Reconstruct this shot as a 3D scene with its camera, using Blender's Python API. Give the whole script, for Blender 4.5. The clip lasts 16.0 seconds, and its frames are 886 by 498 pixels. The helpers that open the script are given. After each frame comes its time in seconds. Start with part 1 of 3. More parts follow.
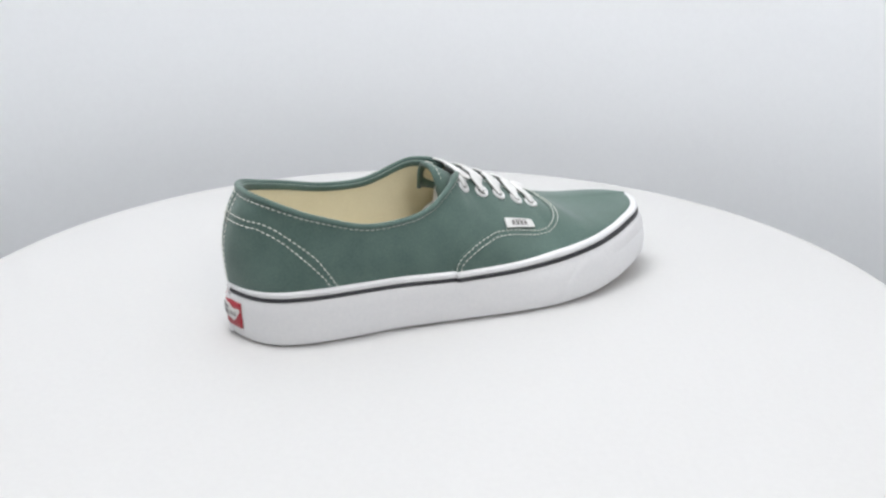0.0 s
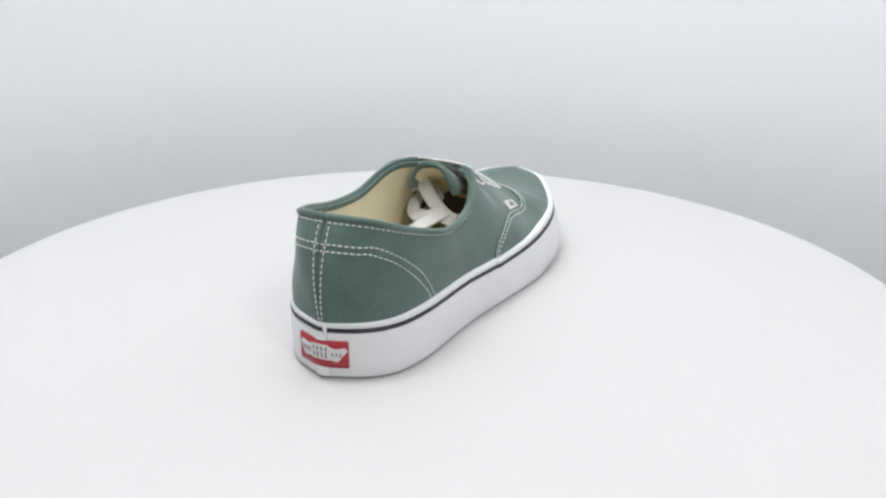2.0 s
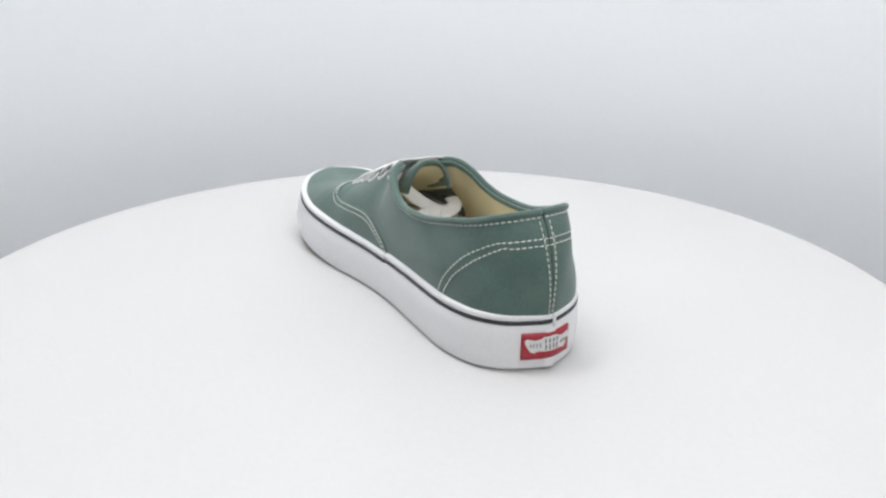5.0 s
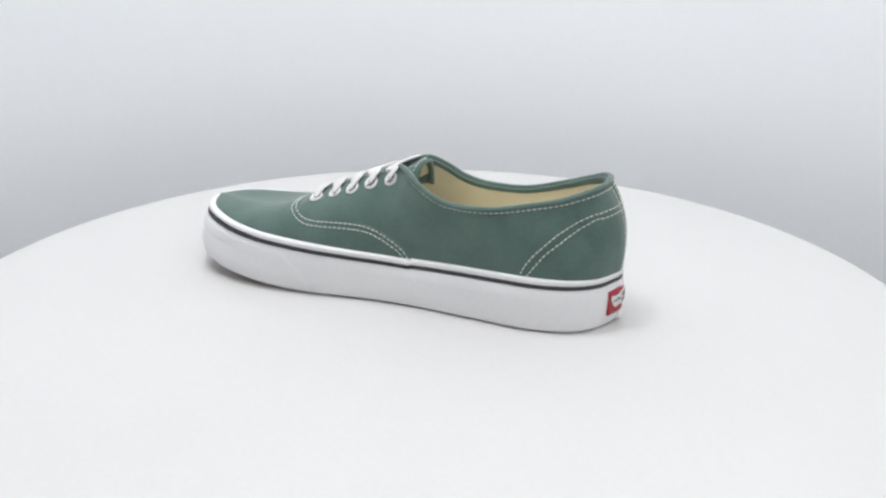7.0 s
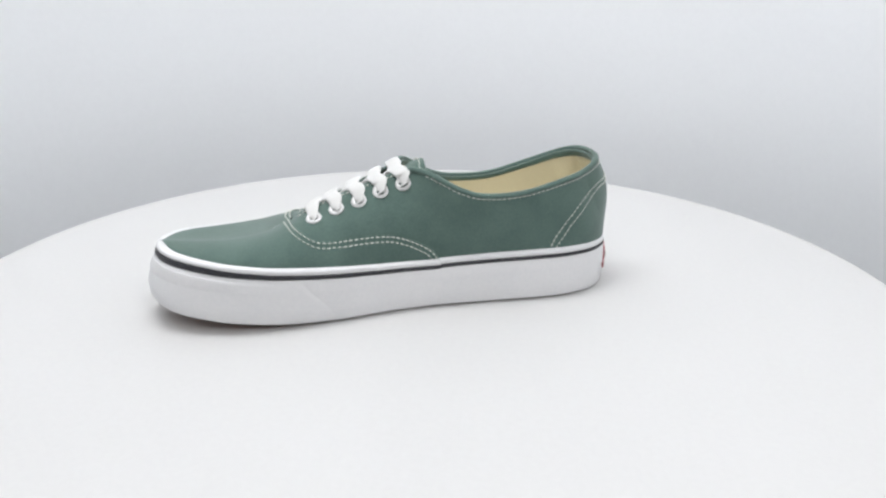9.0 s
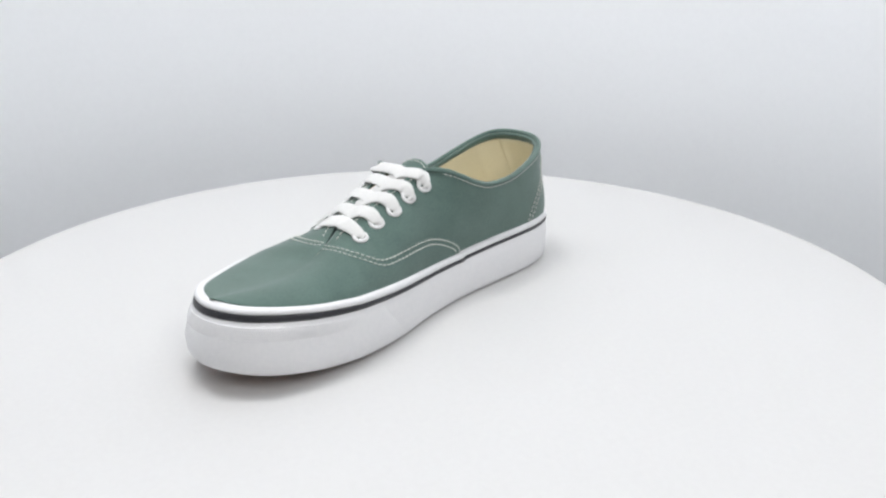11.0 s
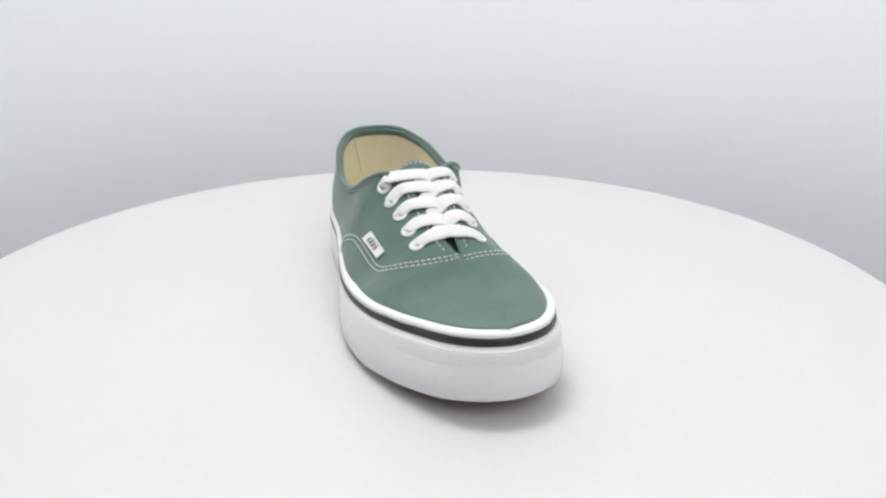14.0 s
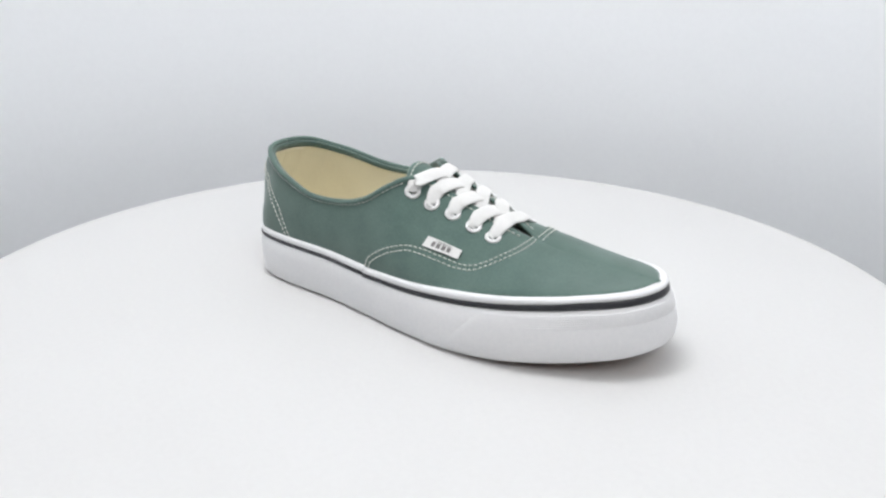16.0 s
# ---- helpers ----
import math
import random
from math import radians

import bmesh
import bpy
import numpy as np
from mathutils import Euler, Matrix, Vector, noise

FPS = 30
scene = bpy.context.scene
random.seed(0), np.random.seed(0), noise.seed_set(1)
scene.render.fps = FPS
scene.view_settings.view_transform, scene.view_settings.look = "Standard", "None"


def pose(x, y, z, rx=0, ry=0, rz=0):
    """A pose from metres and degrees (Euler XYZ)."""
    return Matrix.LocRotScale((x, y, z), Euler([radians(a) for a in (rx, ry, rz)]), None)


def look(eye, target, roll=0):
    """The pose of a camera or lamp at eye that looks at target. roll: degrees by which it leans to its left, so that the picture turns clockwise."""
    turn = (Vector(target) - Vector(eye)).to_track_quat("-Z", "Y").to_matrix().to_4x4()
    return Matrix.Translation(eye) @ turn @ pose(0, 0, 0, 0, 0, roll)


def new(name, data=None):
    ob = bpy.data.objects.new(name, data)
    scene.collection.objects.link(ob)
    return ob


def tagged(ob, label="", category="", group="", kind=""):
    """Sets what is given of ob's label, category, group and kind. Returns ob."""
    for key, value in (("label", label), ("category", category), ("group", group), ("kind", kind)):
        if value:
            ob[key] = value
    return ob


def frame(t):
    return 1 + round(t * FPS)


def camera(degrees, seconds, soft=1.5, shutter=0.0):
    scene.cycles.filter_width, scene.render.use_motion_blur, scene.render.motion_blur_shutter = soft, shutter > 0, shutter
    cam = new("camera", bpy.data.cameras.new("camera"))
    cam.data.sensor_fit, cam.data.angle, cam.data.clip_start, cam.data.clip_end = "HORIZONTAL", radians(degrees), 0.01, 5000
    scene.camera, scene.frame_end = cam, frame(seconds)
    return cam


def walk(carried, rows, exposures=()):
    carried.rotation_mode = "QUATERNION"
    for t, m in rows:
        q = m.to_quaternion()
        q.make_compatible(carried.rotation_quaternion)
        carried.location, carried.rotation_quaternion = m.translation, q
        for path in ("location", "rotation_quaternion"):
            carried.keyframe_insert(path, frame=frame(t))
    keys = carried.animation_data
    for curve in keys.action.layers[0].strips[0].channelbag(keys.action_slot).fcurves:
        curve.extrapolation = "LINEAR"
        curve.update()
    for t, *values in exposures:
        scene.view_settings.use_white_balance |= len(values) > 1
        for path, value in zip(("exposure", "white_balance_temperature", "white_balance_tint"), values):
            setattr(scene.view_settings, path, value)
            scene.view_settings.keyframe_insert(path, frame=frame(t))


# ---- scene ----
# ---------------------------------------------------------------- camera
cam = camera(58.147, 16.0, soft=2.4)
EYE = pose(0.0, -0.4567, 0.1967, 69.599, 0, -1.530) @ Matrix.Rotation(radians(0.254), 4, "Z")
walk(cam, [(0.0, EYE), (16.0, EYE)], exposures=[(0.0, 0.0, 6500, 10)])

# ---------------------------------------------------------------- world and lights
world = bpy.data.worlds.new("studio_room")
scene.world = world
world.use_nodes = True
world.node_tree.nodes["Background"].inputs[0].default_value = (0.80, 0.84, 0.92, 1)
world.node_tree.nodes["Background"].inputs[1].default_value = 0.25


def area_lamp(name, eye, target, sx, sy, watts, colour=(1, 1, 1)):
    data = bpy.data.lights.new(name, "AREA")
    data.shape, data.size, data.size_y = "RECTANGLE", sx, sy
    data.energy, data.color = watts, colour
    ob = new(name, data)
    ob.matrix_world = look(eye, target)
    return ob


LAMPS = [area_lamp("softbox_light", (-0.34, -0.05, 1.10), (0.05, 0.12, 0.0), 0.18, 0.55, 5.8, (1.0, 0.985, 0.975)),
         area_lamp("ceiling_panel_light", (0.0, 0.05, 2.17), (0.0, 0.05, 0.0), 0.80, 0.70, 8.9, (0.98, 0.985, 0.995)),
         # two added fill lamps, no known source, that brighten the backdrop evenly
         area_lamp("backdrop_fill_light", (-0.36, -0.72, 0.74), (0.02, 0.45, 0.12), 0.25, 0.50, 0.8, (1.0, 0.985, 0.975)),
         area_lamp("backdrop_fill_light", (0.36, -0.78, 0.74), (-0.02, 0.45, 0.12), 0.25, 0.50, 3.6, (1.0, 0.985, 0.975))]


# ---------------------------------------------------------------- materials
def material(name, colour, rough=0.6, metal=0.0, spec=0.5):
    m = bpy.data.materials.new(name)
    m.use_nodes = True
    b = m.node_tree.nodes["Principled BSDF"]
    b.inputs["Base Color"].default_value = (*colour, 1)
    b.inputs["Roughness"].default_value = rough
    b.inputs["Metallic"].default_value = metal
    b.inputs["Specular IOR Level"].default_value = spec
    return m


def grained(name, colour, other, rough, grain, large, bump, fine=0.0, spec=0.5, weave=0.0):
    """A material that varies at two scales, with a fine relief; weave: threads to the metre."""
    m = material(name, colour, rough, 0.0, spec)
    nt = m.node_tree
    n, l = nt.nodes, nt.links
    b = n["Principled BSDF"]
    co = n.new("ShaderNodeTexCoord")
    small, big = n.new("ShaderNodeTexNoise"), n.new("ShaderNodeTexNoise")
    small.inputs["Scale"].default_value, big.inputs["Scale"].default_value = grain, large
    small.inputs["Detail"].default_value, big.inputs["Detail"].default_value = 3, 3
    l.new(co.outputs["Object"], small.inputs["Vector"])
    l.new(co.outputs["Object"], big.inputs["Vector"])
    add = n.new("ShaderNodeMath")
    add.operation = "MULTIPLY_ADD"
    add.inputs[1].default_value = 0.5
    half = n.new("ShaderNodeMath")
    half.operation = "MULTIPLY"
    half.inputs[1].default_value = 0.5
    l.new(big.outputs[0], half.inputs[0])
    l.new(small.outputs[0], add.inputs[0])
    l.new(half.outputs[0], add.inputs[2])
    ramp = n.new("ShaderNodeMapRange")
    ramp.inputs["From Min"].default_value, ramp.inputs["From Max"].default_value = 0.35, 0.65
    l.new(add.outputs[0], ramp.inputs["Value"])
    mix = n.new("ShaderNodeMix")
    mix.data_type = "RGBA"
    mix.inputs["A"].default_value, mix.inputs["B"].default_value = (*colour, 1), (*other, 1)
    l.new(ramp.outputs[0], mix.inputs["Factor"])
    l.new(mix.outputs["Result"], b.inputs["Base Color"])
    height = small.outputs[0]
    if weave:
        waves = []
        for axis in ("X", "Z", "Y"):
            w = n.new("ShaderNodeTexWave")
            w.bands_direction = axis
            w.inputs["Scale"].default_value = weave
            w.inputs["Distortion"].default_value = 1.5
            w.inputs["Detail"].default_value = 1
            l.new(co.outputs["Object"], w.inputs["Vector"])
            waves.append(w.outputs["Fac"])
        s1, s2 = n.new("ShaderNodeMath"), n.new("ShaderNodeMath")
        l.new(waves[0], s1.inputs[0])
        l.new(waves[1], s1.inputs[1])
        l.new(s1.outputs[0], s2.inputs[0])
        l.new(waves[2], s2.inputs[1])
        height = s2.outputs[0]
    bm = n.new("ShaderNodeBump")
    bm.inputs["Strength"].default_value = bump
    bm.inputs["Distance"].default_value = fine or 0.0003
    l.new(height, bm.inputs["Height"])
    l.new(bm.outputs[0], b.inputs["Normal"])
    return m


CANVAS = grained("green_canvas", (0.074, 0.124, 0.107), (0.105, 0.166, 0.145), 0.85, 1000, 60, 0.30, 0.0002, 0.25)
for key, value in (("Sheen Weight", 0.3), ("Sheen Roughness", 0.5)):
    CANVAS.node_tree.nodes["Principled BSDF"].inputs[key].default_value = value
CREAM = grained("cream_lining", (0.70, 0.64, 0.46), (0.78, 0.72, 0.53), 0.9, 1300, 30, 0.3, 0.0002, 0.2)
RUBBER = grained("white_rubber", (0.72, 0.725, 0.74), (0.77, 0.77, 0.78), 0.42, 500, 25, 0.05, 0.0002, 0.45)
TEXTURED = grained("textured_white_rubber", (0.72, 0.725, 0.74), (0.77, 0.77, 0.78), 0.5, 500, 25, 0.1, 0.0002, 0.45)
STRIPE = grained("black_rubber", (0.016, 0.017, 0.022), (0.026, 0.027, 0.032), 0.42, 500, 30, 0.05, 0.0002, 0.5)
LACE = grained("white_lace_cotton", (0.65, 0.65, 0.645), (0.72, 0.72, 0.71), 0.85, 1400, 60, 0.5, 0.0003, 0.2)
THREAD = grained("pale_thread", (0.62, 0.63, 0.58), (0.74, 0.75, 0.70), 0.75, 900, 90, 0.3, 0.0001, 0.2)
GUM = grained("brown_gum_rubber", (0.20, 0.095, 0.055), (0.26, 0.13, 0.075), 0.6, 400, 30, 0.2, 0.0003)
RED = grained("red_rubber", (0.34, 0.016, 0.030), (0.39, 0.022, 0.036), 0.45, 500, 40, 0.05, 0.0001)
EYELET = material("white_enamelled_metal", (0.72, 0.72, 0.72), 0.35)
TAG = grained("white_woven_tag", (0.62, 0.62, 0.61), (0.70, 0.70, 0.69), 0.8, 900, 60, 0.2, 0.0001)
INK = material("dark_grey_ink", (0.16, 0.15, 0.15), 0.7)
DISC = grained("white_matt_laminate", (0.605, 0.605, 0.601), (0.625, 0.625, 0.621), 0.5, 300, 5, 0.02, 0.0001, 0.3)
WALL = grained("white_backdrop_paint", (0.878, 0.898, 0.920), (0.898, 0.918, 0.940), 0.8, 200, 2, 0.02, 0.0002, 0.2)
GREY = grained("grey_wall_paint", (0.24, 0.245, 0.25), (0.27, 0.275, 0.28), 0.8, 200, 3, 0.05, 0.0003, 0.3)
FLOOR = grained("grey_floor_paint", (0.30, 0.305, 0.31), (0.34, 0.345, 0.35), 0.7, 200, 3, 0.05, 0.0003, 0.3)


# ---------------------------------------------------------------- mesh helpers
def link_mesh(name, verts, faces, mat, parent=None, label="", smooth=True):
    me = bpy.data.meshes.new(name)
    me.from_pydata([tuple(v) for v in verts], [], faces)
    me.update()
    b = bmesh.new()
    b.from_mesh(me)
    bmesh.ops.recalc_face_normals(b, faces=b.faces)
    b.to_mesh(me)
    b.free()
    for p in me.polygons:
        p.use_smooth = smooth
    me.materials.append(mat)
    ob = new(name, me)
    if parent:
        ob.parent = parent
    if label:
        ob["label"] = label
    return ob


def grid_faces(nu, nv, close_u=False, close_v=False):
    f = []
    for i in range(nu if close_u else nu - 1):
        for j in range(nv if close_v else nv - 1):
            a, b = i, (i + 1) % nu
            c, d = j, (j + 1) % nv
            f.append((a * nv + c, b * nv + c, b * nv + d, a * nv + d))
    return f


def lathe(name, profile, mat, parent=None, label="", n=192):
    verts = [(r * math.cos(2 * math.pi * k / n), r * math.sin(2 * math.pi * k / n), z) for k in range(n) for r, z in profile]
    return link_mesh(name, verts, grid_faces(n, len(profile), True), mat, parent, label)


def spline(points, t):
    """Catmull-Rom through the rows of points; t from 0 to 1."""
    p = np.asarray(points, float)
    q = np.vstack([2 * p[0] - p[1], p, 2 * p[-1] - p[-2]])
    s = np.clip(np.asarray(t, float), 0, 1) * (len(p) - 1)
    i = np.minimum(s.astype(int), len(p) - 2)
    f = (s - i)[..., None]
    a, b, c, d = q[i], q[i + 1], q[i + 2], q[i + 3]
    return 0.5 * (2 * b + (c - a) * f + (2 * a - 5 * b + 4 * c - d) * f ** 2 + (3 * b - a - 3 * c + d) * f ** 3)


# ---------------------------------------------------------------- setting
def build_setting():
    # round white backdrop, open towards the camera's end of the booth
    plan = [(-0.42, -0.40), (-0.42, -0.15)]
    plan += [(0.42 * math.cos(a), 0.42 * math.sin(a)) for a in np.linspace(math.pi, 0, 60)]
    plan += [(0.42, -0.15), (0.42, -0.40)]
    verts, zs = [], np.linspace(-0.75, 2.2, 14)
    for x, y in plan:
        for z in zs:
            verts.append((x, y, z))
    wall = link_mesh("wall_backdrop", verts, grid_faces(len(plan), len(zs)), WALL)
    so = wall.modifiers.new("thickness", "SOLIDIFY")
    so.thickness, so.offset = 0.02, 1.0
    tagged(wall, "smooth white curved studio backdrop behind the turntable", "wall", kind="structure")
    for name, z, mat, label in (("floor", -0.75, FLOOR, "plain light grey studio floor"), ("ceiling", 2.2, WALL, "plain white studio booth ceiling")):
        b = bmesh.new()
        bmesh.ops.create_cube(b, size=1.0, matrix=Matrix.Translation((0, -0.27, z + (-0.012 if z < 0 else 0.012))) @ Matrix.Diagonal((1.5, 2.1, 0.02, 1)))
        me = bpy.data.meshes.new(name)
        b.to_mesh(me)
        b.free()
        me.materials.append(mat)
        tagged(new(name, me), label, name, kind="structure")
    # unseen walls added behind the camera, grey to keep bounce off the shoe
    for name, x, y, sx, sy in (("wall_rear", 0, -1.27, 1.5, 0.02), ("wall_left", -0.52, -0.83, 0.02, 0.86), ("wall_right", 0.52, -0.83, 0.02, 0.86)):
        b = bmesh.new()
        bmesh.ops.create_cube(b, size=1.0, matrix=Matrix.Translation((x, y, 0.725)) @ Matrix.Diagonal((sx, sy, 2.94, 1)))
        me = bpy.data.meshes.new(name)
        b.to_mesh(me)
        b.free()
        me.materials.append(GREY)
        tagged(new(name, me), "plain grey unseen wall added behind the camera to absorb bounce", "wall", kind="structure")


def build_turntable():
    base = tagged(new("turntable"), "round white matt turntable carrying one green canvas sneaker", "turntable")
    r = 0.2978
    top = [(0.0001, 0.0), (0.10, 0.0), (0.20, 0.0), (r - 0.012, 0.0)]
    top += [(r - 0.006 + 0.006 * math.sin(a), -0.006 + 0.006 * math.cos(a)) for a in np.linspace(0, math.pi / 2, 7)]
    top += [(r, -0.018), (r - 0.004, -0.022), (0.05, -0.022)]
    lathe("top", top, DISC, base)
    lathe("column", [(0.05, -0.0221), (0.05, -0.70), (0.16, -0.715), (0.17, -0.722), (0.17, -0.737), (0.001, -0.737)], DISC, base, n=64)
    return base


# ---------------------------------------------------------------- the shoe
# millimetres: x from heel to toe, y to the inner side, z up; the turntable's axis passes through x 123, y 6.4
AX, AY = 123.0, 6.4


def mm(v):
    v = np.asarray(v, float)
    lift = 1.5 * np.clip(v[..., 2:] / 12.0, 0, 1)
    return np.concatenate([v[..., :2] - np.array([AX, AY]), v[..., 2:] + lift], -1) / 1000.0


OUTER = [(2.6, 1.0), (5.0, -9.2), (10.5, -20.5), (18.9, -29.5), (30.7, -34.8), (50.9, -38.5), (85, -40.6), (118, -45.5), (150, -51.2), (180, -54.2),
         (209.9, -51.9), (232.7, -45.3), (251.6, -36.8), (268.3, -26.0), (278.4, -12.8), (282.4, 2.6)]
INNER = [(2.6, 1.0), (5.0, 9.8), (10.5, 21.4), (18.9, 30.0), (30.7, 35.6), (50.9, 38.6), (85, 36.9), (118, 35.3), (150, 37.2), (180, 42.0),
         (209.9, 44.7), (232.7, 43.8), (251.6, 39.5), (268.3, 30.8), (278.4, 18.2), (282.4, 2.6)]


def ring_table():
    """The sole's outline as a closed curve: q from 0 (heel) by the outer side to 1 (toe) and by the inner side to 2."""
    loop = OUTER[:-1] + INNER[::-1][:-1]
    n = len(loop)
    pts = np.array(loop, float)
    dense, knots = [], []
    for i in range(n):
        a, b, c, d = (pts[(i + k) % n] for k in (-1, 0, 1, 2))
        for f in np.arange(24) / 24:
            dense.append(0.5 * (2 * b + (c - a) * f + (2 * a - 5 * b + 4 * c - d) * f ** 2 + (3 * b - a - 3 * c + d) * f ** 3))
    dense = np.array(dense + [dense[0]])
    s = np.r_[0, np.cumsum(np.hypot(*np.diff(dense, axis=0).T))]
    toe = 24 * (len(OUTER) - 1)
    q = np.where(np.arange(len(s)) <= toe, s / s[toe], 1 + (s - s[toe]) / (s[-1] - s[toe]))
    return q, dense


RQ, RP = ring_table()
ARC = float(np.hypot(*np.diff(RP[RQ <= 1], axis=0).T).sum())


def ring(q):
    q = np.mod(np.asarray(q, float), 2)
    return np.stack([np.interp(q, RQ, RP[:, 0]), np.interp(q, RQ, RP[:, 1])], -1)


def ring_normal(q):
    d = ring(np.asarray(q) + 0.012) - ring(np.asarray(q) - 0.012)
    n = np.stack([-d[..., 1], d[..., 0]], -1)
    n = n / np.linalg.norm(n, axis=-1, keepdims=True)
    return -n


def fox_top(x):
    return np.interp(x, [2, 20, 56, 90, 120, 155, 190, 220, 243, 265, 285], [29.0, 29.8, 30.1, 29.6, 28.6, 29.7, 32.6, 35.6, 37.9, 40.6, 42.4])


def fox_bottom(x):
    return np.interp(x, [2, 60, 150, 180, 198, 215, 240, 265, 285], [0.9, 0.9, 1.0, 1.1, 1.7, 2.8, 5.4, 8.6, 11.8])


def draft(p, h):
    """How far the sidewall leans inwards, by the share of its height: most round the toe, and along the outer side of the ball."""
    x, y = p[..., 0], p[..., 1]
    outer = np.interp(x, [110, 150, 180, 220, 250, 280], [0.0, 1.8, 3.4, 4.2, 5.4, 5.2])
    inner = np.interp(x, [215, 235, 250, 265, 280], [0.0, 1.8, 3.6, 4.8, 5.2])
    return np.where(y < 2.6, outer, inner) * np.clip((h - 0.32) / 0.53, 0, 1.1)


def q_of(side, x):
    """The place on the outline, on one side, at the given x."""
    m = RQ <= 1 if side < 0 else RQ >= 1
    k = np.argsort(RP[m, 0])
    return np.interp(x, RP[m, 0][k], RQ[m][k])


def sweep(name, profile, mat, parent, label="", q0=0.0, q1=2.0, n=240, closed=True, ends=None):
    """Sweep a closed profile of rows (outward offset, share of the sole's height) round the outline."""
    qs = q0 + (q1 - q0) * np.arange(n) / (n if closed else n - 1)
    verts = []
    for q in qs:
        p, nn = ring(q), ring_normal(q)
        zb, zt = fox_bottom(p[0]), fox_top(p[0])
        for off, h in (profile(p[0], zt - zb) if callable(profile) else profile):
            e = p + nn * (off - draft(p, h))
            verts.append(mm((e[0], e[1], zb + (zt - zb) * h)))
    k = len(verts) // n
    faces = grid_faces(n, k, closed, True)
    if not closed:
        faces += [tuple(range(k)), tuple(range((n - 1) * k, n * k))]
    return link_mesh(name, verts, faces, mat, parent, label)


# top edge of the upper on the outer and inner side: x, y, z and the x of the sole below it
TOP = {-1: [(14.5, 1.6, 79.6, 2.6), (16, -9.5, 79.3, 3.2), (21, -18.3, 77.5, 6), (31, -25.5, 73.0, 14), (45, -30, 67.5, 33), (70, -33.5, 60.2, 64),
            (95, -32.5, 60.3, 93), (110, -30.5, 64.2, 111), (121, -27, 71.2, 124), (129, -21.5, 76.0, 134), (134, -14.5, 77, 143),
            (140, -9.5, 75.2, 150), (150, -7.5, 71.4, 159), (165, -5, 65, 172), (180, -2.2, 58.8, 185), (190, -0.4, 54.2, 195),
            (197, 2.4, 50.8, 203), (203, 4.6, 48.2, 210), (215, 7.6, 43.8, 223), (232, 9, 41.4, 239), (250, 7.6, 41.0, 254),
            (262, 5.2, 41.3, 266), (269, 3.6, 41.6, 275), (274, 2.6, 41.6, 282.4)],
       1: [(14.5, 1.6, 79.6, 2.6), (16, 12, 79.2, 3.2), (21, 21, 77.6, 6), (31, 28, 74.2, 14), (45, 32.5, 71, 33), (70, 35, 65.8, 64),
           (93, 34.5, 65.4, 93), (106, 33, 69, 110), (115.5, 30, 73.8, 122), (123, 25, 77.6, 132), (130, 17.5, 78.8, 142),
           (138.5, 12.7, 77.2, 150), (150, 10.8, 73, 159), (165, 8.4, 67.2, 172), (180, 6, 61.2, 185), (190, 4.6, 56.6, 195),
           (197, 4.6, 52.2, 203), (203, 4.6, 48.2, 210), (215, 7.6, 43.8, 223), (232, 9, 41.4, 239), (250, 7.6, 41.0, 254),
           (262, 5.2, 41.3, 266), (269, 3.6, 41.6, 275), (274, 2.6, 41.6, 282.4)]}
MID = 1.6
U_STAY, U_FRONT = 10.0 / 23, 17.0 / 23


